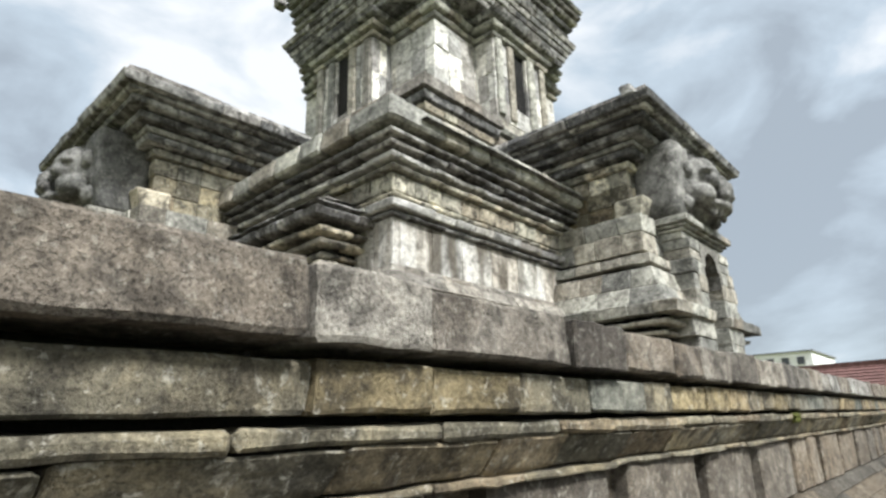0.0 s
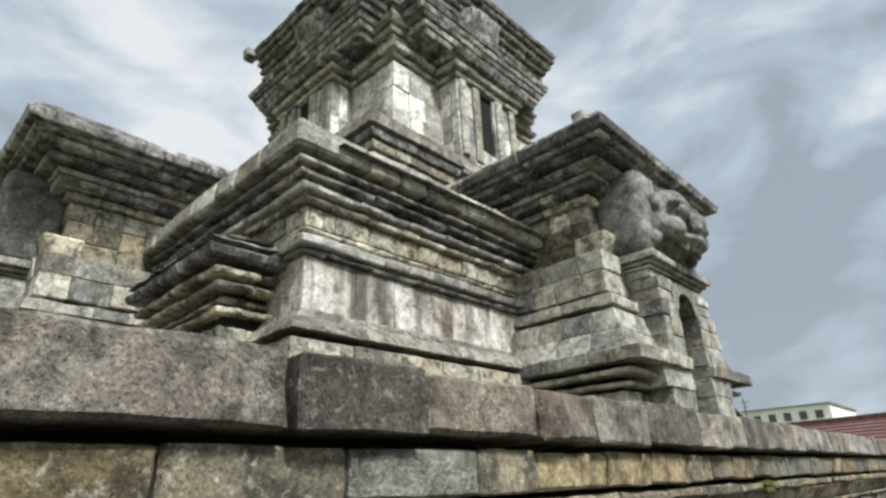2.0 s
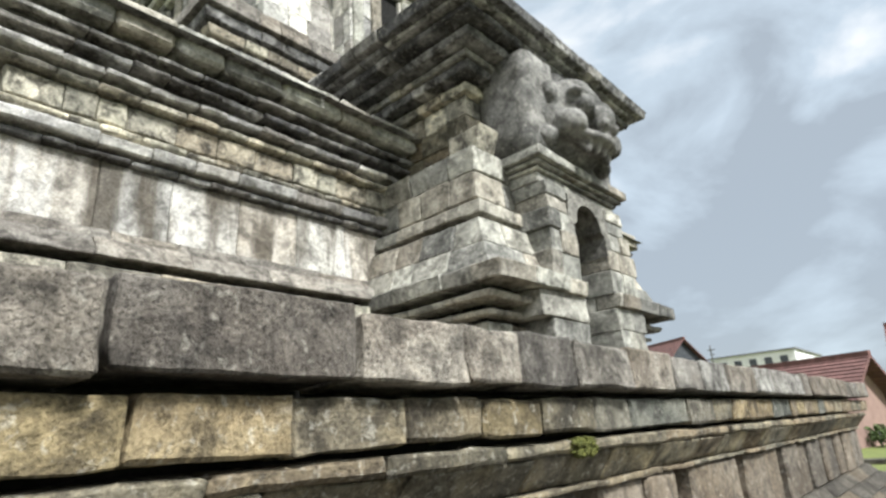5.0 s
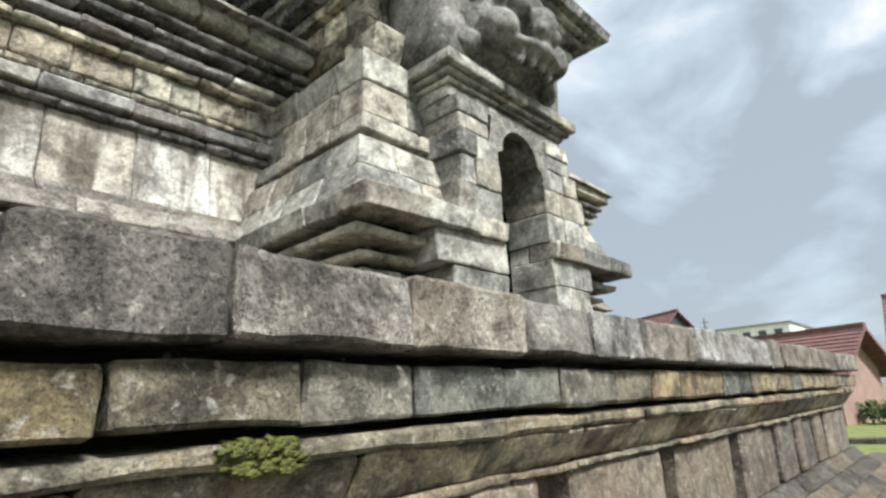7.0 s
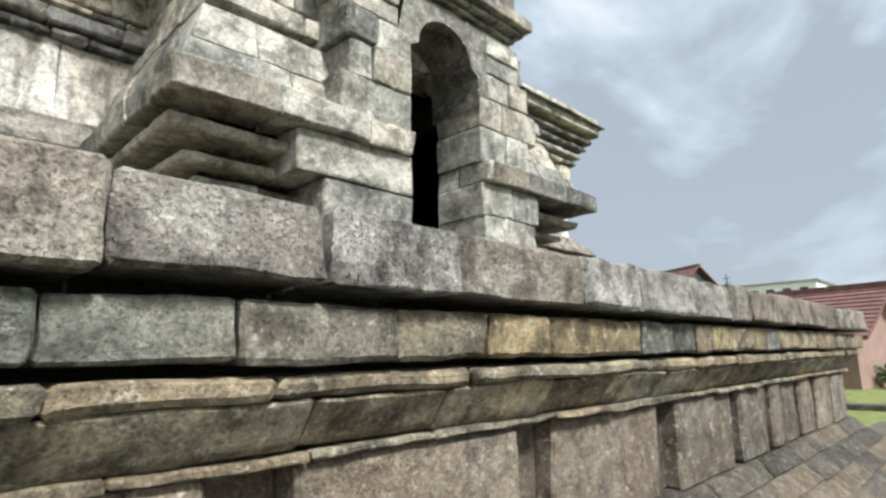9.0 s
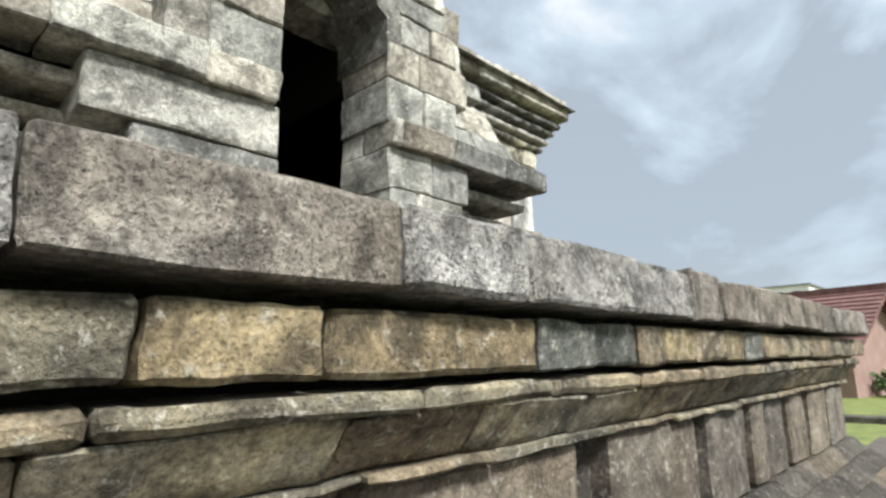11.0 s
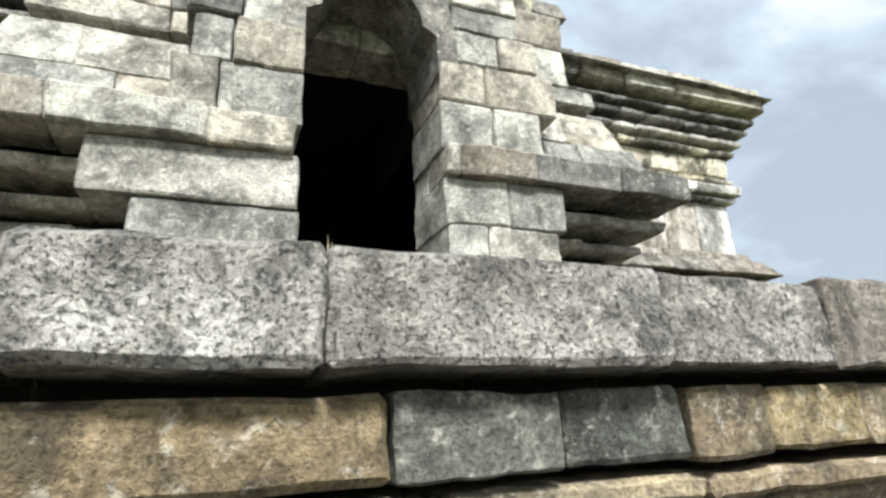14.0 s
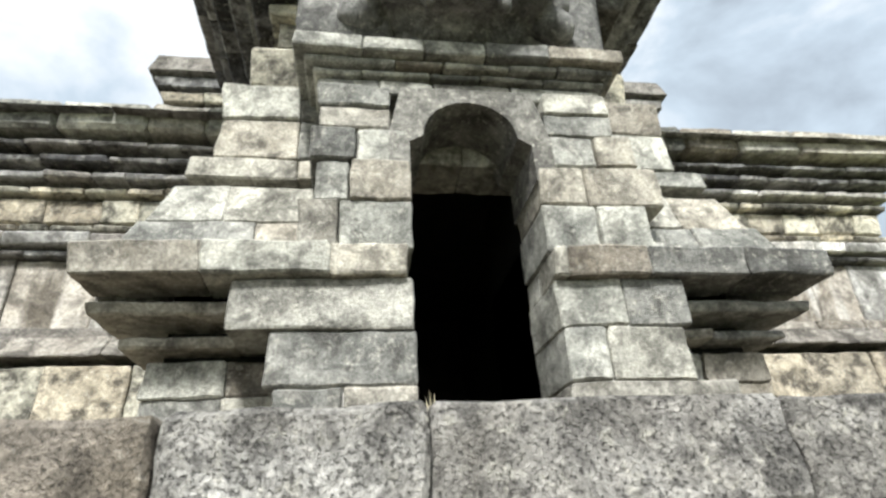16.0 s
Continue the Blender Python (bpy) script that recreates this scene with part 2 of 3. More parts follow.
def hexa(c, bevel=0.012, jitter=0.0, lumps=0.0):
    """A stone with eight corners (bottom ring, then top ring), its edges chamfered and its corners a little uneven."""
    c = [Vector(p) for p in c]
    if jitter:
        c = [p + Vector((RNG.uniform(-1, 1), RNG.uniform(-1, 1), RNG.uniform(-1, 1))) * jitter for p in c]
    rings = ((0, 3, 2, 1), (4, 5, 6, 7), (0, 1, 5, 4), (1, 2, 6, 5), (2, 3, 7, 6), (3, 0, 4, 7))
    verts, index, faces = [], {}, []
    for f, ring in enumerate(rings):
        for k, a in enumerate(ring):
            p = c[a].copy()
            for b in (ring[k - 1], ring[(k + 1) % 4]):
                e = c[b] - c[a]
                if e.length > 1e-6:
                    p += e.normalized() * min(bevel * RNG.uniform(0.7, 1.5), 0.4 * e.length)
            index[f, a] = len(verts)
            verts.append(p)
        faces.append([index[f, a] for a in ring])
    for f, ring in enumerate(rings):
        for k, a in enumerate(ring):
            b = ring[(k + 1) % 4]
            g = next(h for h, r in enumerate(rings) if h != f and a in r and b in r)
            if f < g:
                faces.append([index[f, b], index[f, a], index[g, a], index[g, b]])
    for a in range(8):
        tri = [f for f in range(6) if a in rings[f]]
        faces.append([index[f, a] for f in tri])
    me = bpy.data.meshes.new("stone")
    me.from_pydata([tuple(v) for v in verts], [], faces)
    bm = bmesh.new()
    bm.from_mesh(me)
    bmesh.ops.recalc_face_normals(bm, faces=bm.faces)
    if lumps:
        long = [e for e in bm.edges if e.calc_length() > 0.12]
        bmesh.ops.subdivide_edges(bm, edges=long, cuts=5, use_grid_fill=True)
        for v in bm.verts:
            n = v.co * 6.0
            v.co += Vector((noise.noise(n), noise.noise(n + Vector((9, 3, 1))), noise.noise(n + Vector((2, 7, 5))))) * lumps
            n = v.co * 19.0
            v.co += Vector((noise.noise(n), noise.noise(n + Vector((4, 1, 8))), noise.noise(n + Vector((6, 2, 3))))) * lumps * 0.5
        for f in bm.faces:
            f.smooth = True
    bm.to_mesh(me)
    bm.free()
    if lumps:
        me.set_sharp_from_angle(angle=radians(70 if lumps > 0.02 else 28))
    return me


def box(bm, x0, x1, y0, y1, z0, z1):
    v = [bm.verts.new(p) for p in ((x0, y0, z0), (x1, y0, z0), (x1, y1, z0), (x0, y1, z0), (x0, y0, z1), (x1, y0, z1), (x1, y1, z1), (x0, y1, z1))]
    for q in ((3, 2, 1, 0), (4, 5, 6, 7), (0, 1, 5, 4), (1, 2, 6, 5), (2, 3, 7, 6), (3, 0, 4, 7)):
        bm.faces.new([v[k] for k in q])


def cuts(a, b, size, spread=0.35):
    """Uneven joints from a to b, about size apart."""
    n = max(1, round((b - a) / size))
    w = [1 + RNG.uniform(-spread, spread) for _ in range(n)]
    s, out = 0.0, [a]
    for k in w:
        s += k
        out.append(a + (b - a) * s / sum(w))
    return out


def run(parent, name, material, a, b, z0, z1, o0, o1, depth, size, m, joints=None, ends=(0, 0), bevel=0.012, jitter=0.006, holes=(), gap=0.003, keep=None, lumps=0.0):
    """One course of stones along local x from a to b; the face leans from -o0 at the foot to -o1 at the head (local y).
    ends: whether the first and last stone turn a corner and lean there too."""
    js = joints or cuts(a, b, size)
    for k in range(len(js) - 1):
        x0, x1 = js[k] + gap, js[k + 1] - gap
        pieces = [(x0, x1)]
        for h0, h1 in holes:
            pieces = [q for p0, p1 in pieces for q in ((p0, min(p1, h0)), (max(p0, h1), p1)) if q[1] - q[0] > 0.04]
        for p0, p1 in pieces:
            if keep and not keep(p0, p1):
                continue
            l0 = l1 = p0
            r0 = r1 = p1
            if k == 0 and ends[0]:
                l0, l1 = p0 - o0, p0 - o1
            if k == len(js) - 2 and ends[1]:
                r0, r1 = p1 + o0, p1 + o1
            s = RNG.uniform(-1, 1) * jitter
            c = [(l0, -o0 - s, z0), (r0, -o0 - s, z0), (r0 if ends[1] and k == len(js) - 2 else p1, depth, z0), (l0 if ends[0] and k == 0 else p0, depth, z0),
                 (l1, -o1 - s, z1), (r1, -o1 - s, z1), (r1 if ends[1] and k == len(js) - 2 else p1, depth, z1), (l1 if ends[0] and k == 0 else p0, depth, z1)]
            part(name, hexa([m @ Vector(p) for p in c], bevel, jitter * 0.6, lumps), material, parent)


def ring(parent, name, material, rect, z0, z1, o0, o1=None, size=0.55, depth=0.3, sides="flr", bevel=0.012, jitter=0.006, holes=(), m=Matrix(), lumps=0.0):
    """A course round a block: f front (low y), l (low x), r (high x), b back."""
    x0, x1, y0, y1 = rect
    o1 = o0 if o1 is None else o1
    if name.startswith(("moulding", "cornice", "ledge", "wing_m", "tower_m", "crown", "shrine")) and z1 - z0 < 0.3:
        z1 -= 0.4 * (z1 - z0)  # open groove above each moulding
    if "f" in sides:
        run(parent, name, material, x0, x1, z0, z1, o0, o1, depth, size, m @ pose(0, y0, 0), ends=(1, 1), bevel=bevel, jitter=jitter, holes=holes, lumps=lumps)
    if "l" in sides:
        run(parent, name, material, -y1, -y0 - depth, z0, z1, o0, o1, depth, size, m @ pose(x0, 0, 0, 0, 0, -90), bevel=bevel, jitter=jitter, lumps=lumps)
    if "r" in sides:
        run(parent, name, material, y0 + depth, y1, z0, z1, o0, o1, depth, size, m @ pose(x1, 0, 0, 0, 0, 90), bevel=bevel, jitter=jitter, lumps=lumps)


def empty(name, at, **tags):
    ob = new(name)
    ob.location = at
    return tagged(ob, **tags)


def holder(name, mesh, material, label, category, kind=""):
    """A top-level thing that is a mesh itself."""
    ob = part(name, mesh, material, None)
    return tagged(ob, label=label, category=category, kind=kind)


# ---- ground ----
bm = bmesh.new()
box(bm, -900, 900, -900, 900, -0.5, 0)
holder("ground", bm, M_GRASS, "mown yellow-green lawn of the temple yard", "ground", "structure")
bm = bmesh.new()
box(bm, -10, 22.2, -8, 2.6, -0.3, 0.02)
holder("pavement", bm, M_PATH, "sandy grey stone paving round the terrace foot", "pavement", "structure")
# Added strip standing in for the dark shadow line of a low hedge.
bm = bmesh.new()
box(bm, 24.4, 25.0, -8, 30, -0.3, 0.12)
holder("kerb", bm, M_DADO, "low dark strip across the lawn for a hedge's shadow line", "kerb", "structure")

# ---- terrace ----
TX0, TX1, TY0, TY1 = -3.5, 18.3, 1.984, 21.0
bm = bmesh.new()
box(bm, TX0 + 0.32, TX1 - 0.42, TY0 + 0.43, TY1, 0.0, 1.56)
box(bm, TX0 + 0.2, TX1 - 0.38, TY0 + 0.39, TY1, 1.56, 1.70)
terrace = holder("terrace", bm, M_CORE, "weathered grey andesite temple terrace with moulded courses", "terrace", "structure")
bm = bmesh.new()
box(bm, TX0 + 0.3, TX1 - 0.3, TY0 + 0.41, TY1, 1.70, 1.725)
part("paving", bm, M_DADO, terrace, "worn grey stone paving on the terrace")
TM = pose(0, TY0, 0)
TR = pose(TX1, 0, 0, 0, 0, 90)
COPING = [TX0, -2.7, -1.8, -1.1, -0.4, 0.5, 1.50, 2.04, 3.05, 3.64, 4.37, 4.89, 5.53, 6.32, 6.88, 7.27, 7.76, 8.41, 9.1, 9.68, 10.25, 11.09, 11.64, 12.49, 13.07, 13.51, 14.05, 14.7, 15.35, 16.0, 16.6, 17.2, 17.75, TX1]
for k in range(len(COPING) - 1):
    worn = 9.0 < COPING[k] < 9.1
    mat = M_COPING_BROWN if COPING[k] < 6.0 and k not in (5, 6, 11) else M_COPING_PALE if 9.5 < COPING[k] < 12.6 and k != 20 else M_COPING
    run(terrace, "coping_stone", mat, 0, 0, 1.60 + RNG.uniform(-0.006, 0.006), 1.85 + RNG.uniform(-0.02, 0.008), 0.0, RNG.uniform(-0.02, 0.005), 0.42, 0, TM,
        joints=[COPING[k], COPING[k + 1] - (0.05 if worn else 0)], bevel=0.04 if worn else RNG.uniform(0.008, 0.018), jitter=0.018 if worn else 0.014, gap=0.02 if worn else RNG.uniform(0.005, 0.011), lumps=0.045 if worn else 0.012)
run(terrace, "coping_stone", M_COPING, TY0 + 0.42, TY1, 1.60, 1.85, 0, 0, 0.42, 0.6, TR, bevel=0.02, jitter=0.012)
BAND = [TX0, -2.4, -1.3, -0.4, 0.6, 1.57, 2.11, 2.7, 3.33, 4.0, 4.42, 5.10, 5.63, 6.11, 6.6, 7.05, 7.52, 8.03, 8.48, 9.0, 9.45, 10.02, 10.48, 10.90, 11.79, 12.2, 12.57, 12.85, 13.24, 13.70, 14.05, 14.43, 15.1, 15.8, 16.5, 17.1, 17.7, TX1]
TAN = (1.57, 2.11, 4.42, 5.10, 5.63, 7.05, 10.48, 10.90, 12.85, 13.70)
GREY = (3.33, 8.03, 8.48, 9.0, 9.45, 11.79, 12.2, 14.05)
for k in range(len(BAND) - 1):
    mat = M_TAN if BAND[k] in TAN else M_BLUE if BAND[k] in GREY else M_BAND
    run(terrace, "band_stone", mat, 0, 0, 1.38 + RNG.uniform(-0.006, 0.006), 1.553, -0.085, -0.08, 0.45, 0, TM, joints=[BAND[k], BAND[k + 1]], bevel=RNG.uniform(0.007, 0.016), jitter=0.012, gap=RNG.uniform(0.002, 0.007), lumps=0.01)
run(terrace, "band_stone", M_BAND, TY0 + 0.46, TY1, 1.38, 1.553, -0.085, -0.08, 0.45, 0.7, TR, bevel=0.012, jitter=0.006)
for name, mat, z0, z1, o0, o1, size, bev in (
        ("fillet_stone", M_BAND, 1.278, 1.346, -0.12, -0.115, 0.75, 0.016),
        ("ogee_stone", M_BAND, 1.112, 1.274, -0.27, -0.14, 0.7, 0.014),
        ("lip_stone", M_BAND, 1.074, 1.108, -0.235, -0.235, 0.8, 0.008),
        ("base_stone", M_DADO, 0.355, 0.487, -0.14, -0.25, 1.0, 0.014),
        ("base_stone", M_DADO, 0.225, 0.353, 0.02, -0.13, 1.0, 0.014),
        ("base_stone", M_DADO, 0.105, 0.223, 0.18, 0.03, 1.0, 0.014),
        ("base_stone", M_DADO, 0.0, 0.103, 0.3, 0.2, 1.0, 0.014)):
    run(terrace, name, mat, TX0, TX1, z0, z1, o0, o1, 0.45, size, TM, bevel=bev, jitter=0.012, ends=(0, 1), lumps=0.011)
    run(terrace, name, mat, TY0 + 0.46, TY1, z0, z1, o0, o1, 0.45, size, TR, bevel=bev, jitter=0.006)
SLOTS = [-1.8, -0.4, 1.0, 2.4, 3.8, 5.2, 6.63, 8.05, 9.47, 10.89, 12.33, 13.62, 14.46, 14.9, 15.5, 16.2, 17.0, TX1 - 0.4]
for a, b in zip(SLOTS[:-1], SLOTS[1:]):
    gap = 0.28 if b - a > 1 else 0.18
    split = a + gap + (b - a - gap) * RNG.uniform(0.4, 0.6)
    for j in ([a + gap, b],) if b - a < 1 or RNG.random() < 0.7 else ([a + gap, split], [split, b]):
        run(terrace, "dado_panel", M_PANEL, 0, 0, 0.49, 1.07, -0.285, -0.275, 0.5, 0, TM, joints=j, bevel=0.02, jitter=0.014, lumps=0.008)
    # Recess shade is in the colour too: slots darker than the panels.
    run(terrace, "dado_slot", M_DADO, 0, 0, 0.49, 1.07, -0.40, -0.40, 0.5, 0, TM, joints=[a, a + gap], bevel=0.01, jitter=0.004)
run(terrace, "dado_panel", M_PANEL, TY0 + 0.5, TY1, 0.49, 1.07, -0.29, -0.28, 0.5, 0.9, TR, bevel=0.015, jitter=0.008)



# ---- temple ----
temple = empty("temple", (0, 0, 0), label="tall weathered grey andesite temple with stacked cornices on a terrace", category="temple")


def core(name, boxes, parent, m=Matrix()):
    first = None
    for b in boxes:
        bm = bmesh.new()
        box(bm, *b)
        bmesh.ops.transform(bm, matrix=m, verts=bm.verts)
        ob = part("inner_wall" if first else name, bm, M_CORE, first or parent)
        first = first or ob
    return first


# body
BODY = (5.80, 18.0, 6.34, 19.0)
bx0, bx1, by0, by1 = BODY
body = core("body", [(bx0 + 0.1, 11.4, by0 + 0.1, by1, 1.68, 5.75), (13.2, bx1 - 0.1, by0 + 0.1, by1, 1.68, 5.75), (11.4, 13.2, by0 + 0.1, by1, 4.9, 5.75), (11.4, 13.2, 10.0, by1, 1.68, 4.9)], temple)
for name, mat, z0, z1, o0, o1, size in (
        ("base_stone", M_BODY, 1.68, 2.4, 0.34, 0.34, 0.8), ("base_stone", M_BODY, 2.4, 3.1, 0.34, 0.3, 0.8),
        ("plinth_stone", M_COPING, 3.18, 3.4, 0.36, 0.2, 0.7), ("plinth_stone", M_COPING, 3.4, 3.53, 0.14, 0.08, 0.8),
        ("dado_slab", M_STREAK, 3.53, 4.27, 0.0, 0.0, 0.72),
        ("moulding_stone", M_ROOF, 4.28, 4.37, 0.08, 0.1, 0.42), ("torus_stone", M_PALE, 4.38, 4.5, 0.15, 0.18, 0.6),
        ("moulding_stone", M_BODY, 4.56, 4.66, 0.1, 0.12, 0.36), ("frieze_stone", M_BODY, 4.68, 4.94, 0.05, 0.08, 0.42),
        ("moulding_stone", M_BODY, 4.97, 5.08, 0.16, 0.18, 0.4), ("cornice_stone", M_PALE, 5.11, 5.22, 0.24, 0.26, 0.4),
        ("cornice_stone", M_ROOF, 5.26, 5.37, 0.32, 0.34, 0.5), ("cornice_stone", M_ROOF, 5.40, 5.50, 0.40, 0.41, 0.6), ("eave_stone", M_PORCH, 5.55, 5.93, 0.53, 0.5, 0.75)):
    ring(body, name, mat, BODY, z0, z1, o0, o1, size, 0.45, holes=((11.5, 13.1),) if z0 < 4.9 else (), bevel=0.04 if name == "eave_stone" else 0.014, lumps=0.012, jitter=0.014)

# roof tiers
TIER = (8.55, 10.7, 8.3, 11.6)
roof = core("roof", [(6.2, 17.6, 6.8, 18.4, 5.4, 6.1), (7.4, 16.8, 7.5, 17.8, 6.0, 6.7), (8.65, 10.6, 8.4, 11.6, 6.3, 8.7), (14.5, 16.45, 8.4, 11.6, 6.3, 8.7)], temple)
for z0, z1, o0, o1 in ((5.72, 5.98, 2.5, 2.0), (5.98, 6.45, 1.9, 1.2), (6.45, 7.0, 1.0, 0.4)):
    ring(roof, "roof_stone", M_ROOF, (8.4, 16.1, 8.2, 17.6), z0, z1, o0, o1, 0.7, 0.9, jitter=0.015, lumps=0.012)
for name, mat, z0, z1, o0, o1 in (("tier_stone", M_BODY, 7.0, 7.5, 0.0, 0.0), ("tier_stone", M_BODY, 7.52, 7.66, 0.08, 0.1), ("tier_stone", M_PALE, 7.72, 7.88, 0.06, 0.12), ("tier_stone", M_BODY, 7.94, 8.1, 0.16, 0.2),
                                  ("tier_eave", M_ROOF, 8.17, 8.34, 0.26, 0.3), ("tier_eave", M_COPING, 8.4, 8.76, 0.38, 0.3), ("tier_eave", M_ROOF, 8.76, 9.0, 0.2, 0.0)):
    ring(roof, name, mat, TIER, z0, z1, o0, o1, 0.6, 0.45, lumps=0.012, jitter=0.014)
for name, mat, z0, z1, o0, o1 in (("tier_stone", M_BODY, 7.0, 7.5, 0.0, 0.0), ("tier_stone", M_PALE, 7.52, 7.88, 0.08, 0.12), ("tier_stone", M_BODY, 7.94, 8.1, 0.16, 0.2), ("tier_eave", M_ROOF, 8.17, 8.34, 0.26, 0.3), ("tier_eave", M_COPING, 8.4, 8.76, 0.38, 0.3)):
    ring(roof, name, mat, (14.4, 16.55, 8.3, 11.6), z0, z1, o0, o1, 0.6, 0.45, lumps=0.012, jitter=0.014)

# tower
TOWER = (0.0, 6.0, 0.0, 6.0)
TW = pose(10.0, 9.3, 0)
WING = (1.7, 4.3)
tower = core("tower", [(0.1, 5.9, 0.1, 5.9, 6.4, 15.6), (1.85, 4.15, -0.62, 0.5, 6.4, 12.4), (-0.62, 0.5, 1.85, 4.15, 6.4, 12.4)], temple, TW)
for z0, z1, o0, o1 in ((6.62, 7.3, 0.5, 0.45), (7.3, 7.9, 0.4, 0.35), (7.95, 8.25, 0.55, 0.6), (8.3, 8.6, 0.7, 0.5), (8.6, 8.9, 0.45, 0.3)):
    ring(tower, "roof_stone", M_ROOF if z0 > 7.9 else M_PORCH, TOWER, z0, z1, o0, o1, 0.6, 0.5, m=TW, lumps=0.012, jitter=0.02)
for name, mat, z0, z1, o0, o1, size in (
        ("tower_stone", M_PORCH, 8.9, 9.15, 0.28, 0.24, 0.5), ("tower_stone", M_PORCH, 9.2, 9.4, 0.3, 0.3, 0.6), ("tower_stone", M_PALE, 9.45, 9.8, 0.1, 0.05, 0.55),
        ("tower_stone", M_PALE, 9.8, 10.45, 0.0, 0.0, 0.6), ("tower_stone", M_PALE, 10.45, 11.1, 0.0, 0.0, 0.55), ("tower_stone", M_PALE, 11.1, 11.9, 0.0, 0.0, 0.55),
        ("tower_moulding", M_PORCH, 11.94, 12.12, 0.09, 0.13, 0.5), ("tower_moulding", M_PORCH, 12.18, 12.4, 0.2, 0.26, 0.5), ("tower_moulding", M_ROOF, 12.46, 12.66, 0.12, 0.16, 0.5)):
    ring(tower, name, mat, TOWER, z0, z1, o0, o1, size, 0.35, m=TW, lumps=0.012, jitter=0.018)
for m in (TW, TW @ pose(0, 0, 0, 0, 0, -90) @ pose(-6.0, 0, 0)):
    a, b = WING
    for name, mat, z0, z1, o0, o1, size, hole in (
            ("wing_stone", M_PORCH, 6.62, 7.2, 0.32, 0.3, 0.5, 0), ("wing_stone", M_PORCH, 7.2, 7.8, 0.26, 0.26, 0.5, 0), ("wing_moulding", M_ROOF, 7.85, 8.05, 0.34, 0.38, 0.5, 0), ("wing_stone", M_PORCH, 8.1, 8.6, 0.2, 0.16, 0.5, 0),
            ("wing_moulding", M_PORCH, 8.64, 8.86, 0.24, 0.3, 0.5, 0), ("wing_stone", M_PORCH, 8.9, 9.3, 0.06, 0.0, 0.5, 0), ("wing_stone", M_PALE, 9.3, 9.9, 0.0, 0.0, 0.5, 0),
            ("wing_stone", M_PALE, 9.9, 10.75, 0.0, 0.0, 0.42, 1), ("wing_stone", M_PALE, 10.75, 11.85, 0.0, 0.0, 0.42, 1), ("wing_moulding", M_PORCH, 11.9, 12.06, 0.08, 0.12, 0.5, 0),
            ("wing_moulding", M_PORCH, 12.12, 12.32, 0.2, 0.25, 0.5, 0), ("wing_moulding", M_ROOF, 12.38, 12.6, 0.32, 0.38, 0.5, 0)):
        ring(tower, name, mat, (a, b, -0.7, 0.2), z0, z1, o0, o1, size, 0.25, m=m, holes=((a + 0.95, a + 1.55),) if hole else (), lumps=0.01, jitter=0.015)
    for x in (a + 0.2, a + 0.75, b - 0.85, b - 0.2):
        run(tower, "pilaster", M_PORCH, 0, 0, 9.4, 11.86, 0, 0, 0.12, 0, m @ pose(0, -0.8, 0), joints=[x - 0.14, x + 0.14], bevel=0.03, jitter=0.015, lumps=0.012)
CROWN = (-0.1, 6.1, -0.1, 6.1)
for k in range(12):
    z0 = 12.7 + 0.255 * k
    o = (0.1, 0.18, 0.12, 0.06, 0.1, 0.2, 0.32, 0.44, 0.56, 0.68, 0.8, 0.85)[k]
    ring(tower, "crown_stone", M_ROOF if k > 2 else M_PORCH, CROWN, z0, z0 + 0.2, o, o + 0.05, 0.6, 0.5, m=TW, lumps=0.014, jitter=0.02)
for m in (TW @ pose(3.0, 0, 0), TW @ pose(0, 3.0, 0, 0, 0, -90)):
    for k in range(5):
        z0 = 12.66 + 0.2 * k
        run(tower, "crown_stone", M_ROOF, -1.7 - 0.06 * k, 1.7 + 0.06 * k, z0, z0 + 0.16, 0.75 + 0.07 * k, 0.8 + 0.07 * k, 0.5, 0.55, m, ends=(1, 1), jitter=0.02, lumps=0.012)
    for x, w in ((-2.5, 0.36), (0.0, 0.75), (2.5, 0.36)):
        mask = (0.75, 0.45) if x == 0 else (0.28, 0.1)
        run(tower, "carved_block", M_ROOF, 0, 0, 13.65, 14.95, mask[0], mask[0] + 0.25, 0.4, 0, m, joints=[x - w, x + w], bevel=0.16, jitter=0.08, lumps=0.11)
for x, y in ((-0.8, -0.8), (6.6, -0.8), (-0.8, 6.6)):
    run(tower, "antefix", M_ROOF, 0, 0, 15.72, 16.15, 0.1, -0.02, 0.35, 0, TW @ pose(x, y, 0), joints=[-0.2, 0.2], bevel=0.06, jitter=0.03)
for k in range(6):
    d = 0.5 * k
    tier = core("tower_tier", [(0.3 + d, 5.7 - d, 0.3 + d, 5.7 - d, 15.5 + 0.7 * k, 16.2 + 0.7 * k)], tower, TW)
    tier.data.materials[0] = M_ROOF


# porches
def blob(bm, at, radii, seg=18, rough=0.0):
    made = bmesh.ops.create_uvsphere(bm, u_segments=seg, v_segments=seg // 2 + 2, radius=1.0)["verts"]
    for v in made:
        n = 1 + rough * noise.noise(v.co * 2.6 + Vector(at))
        v.co = Vector((v.co.x * radii[0] * n + at[0], v.co.y * radii[1] * n + at[1], v.co.z * radii[2] * n + at[2]))


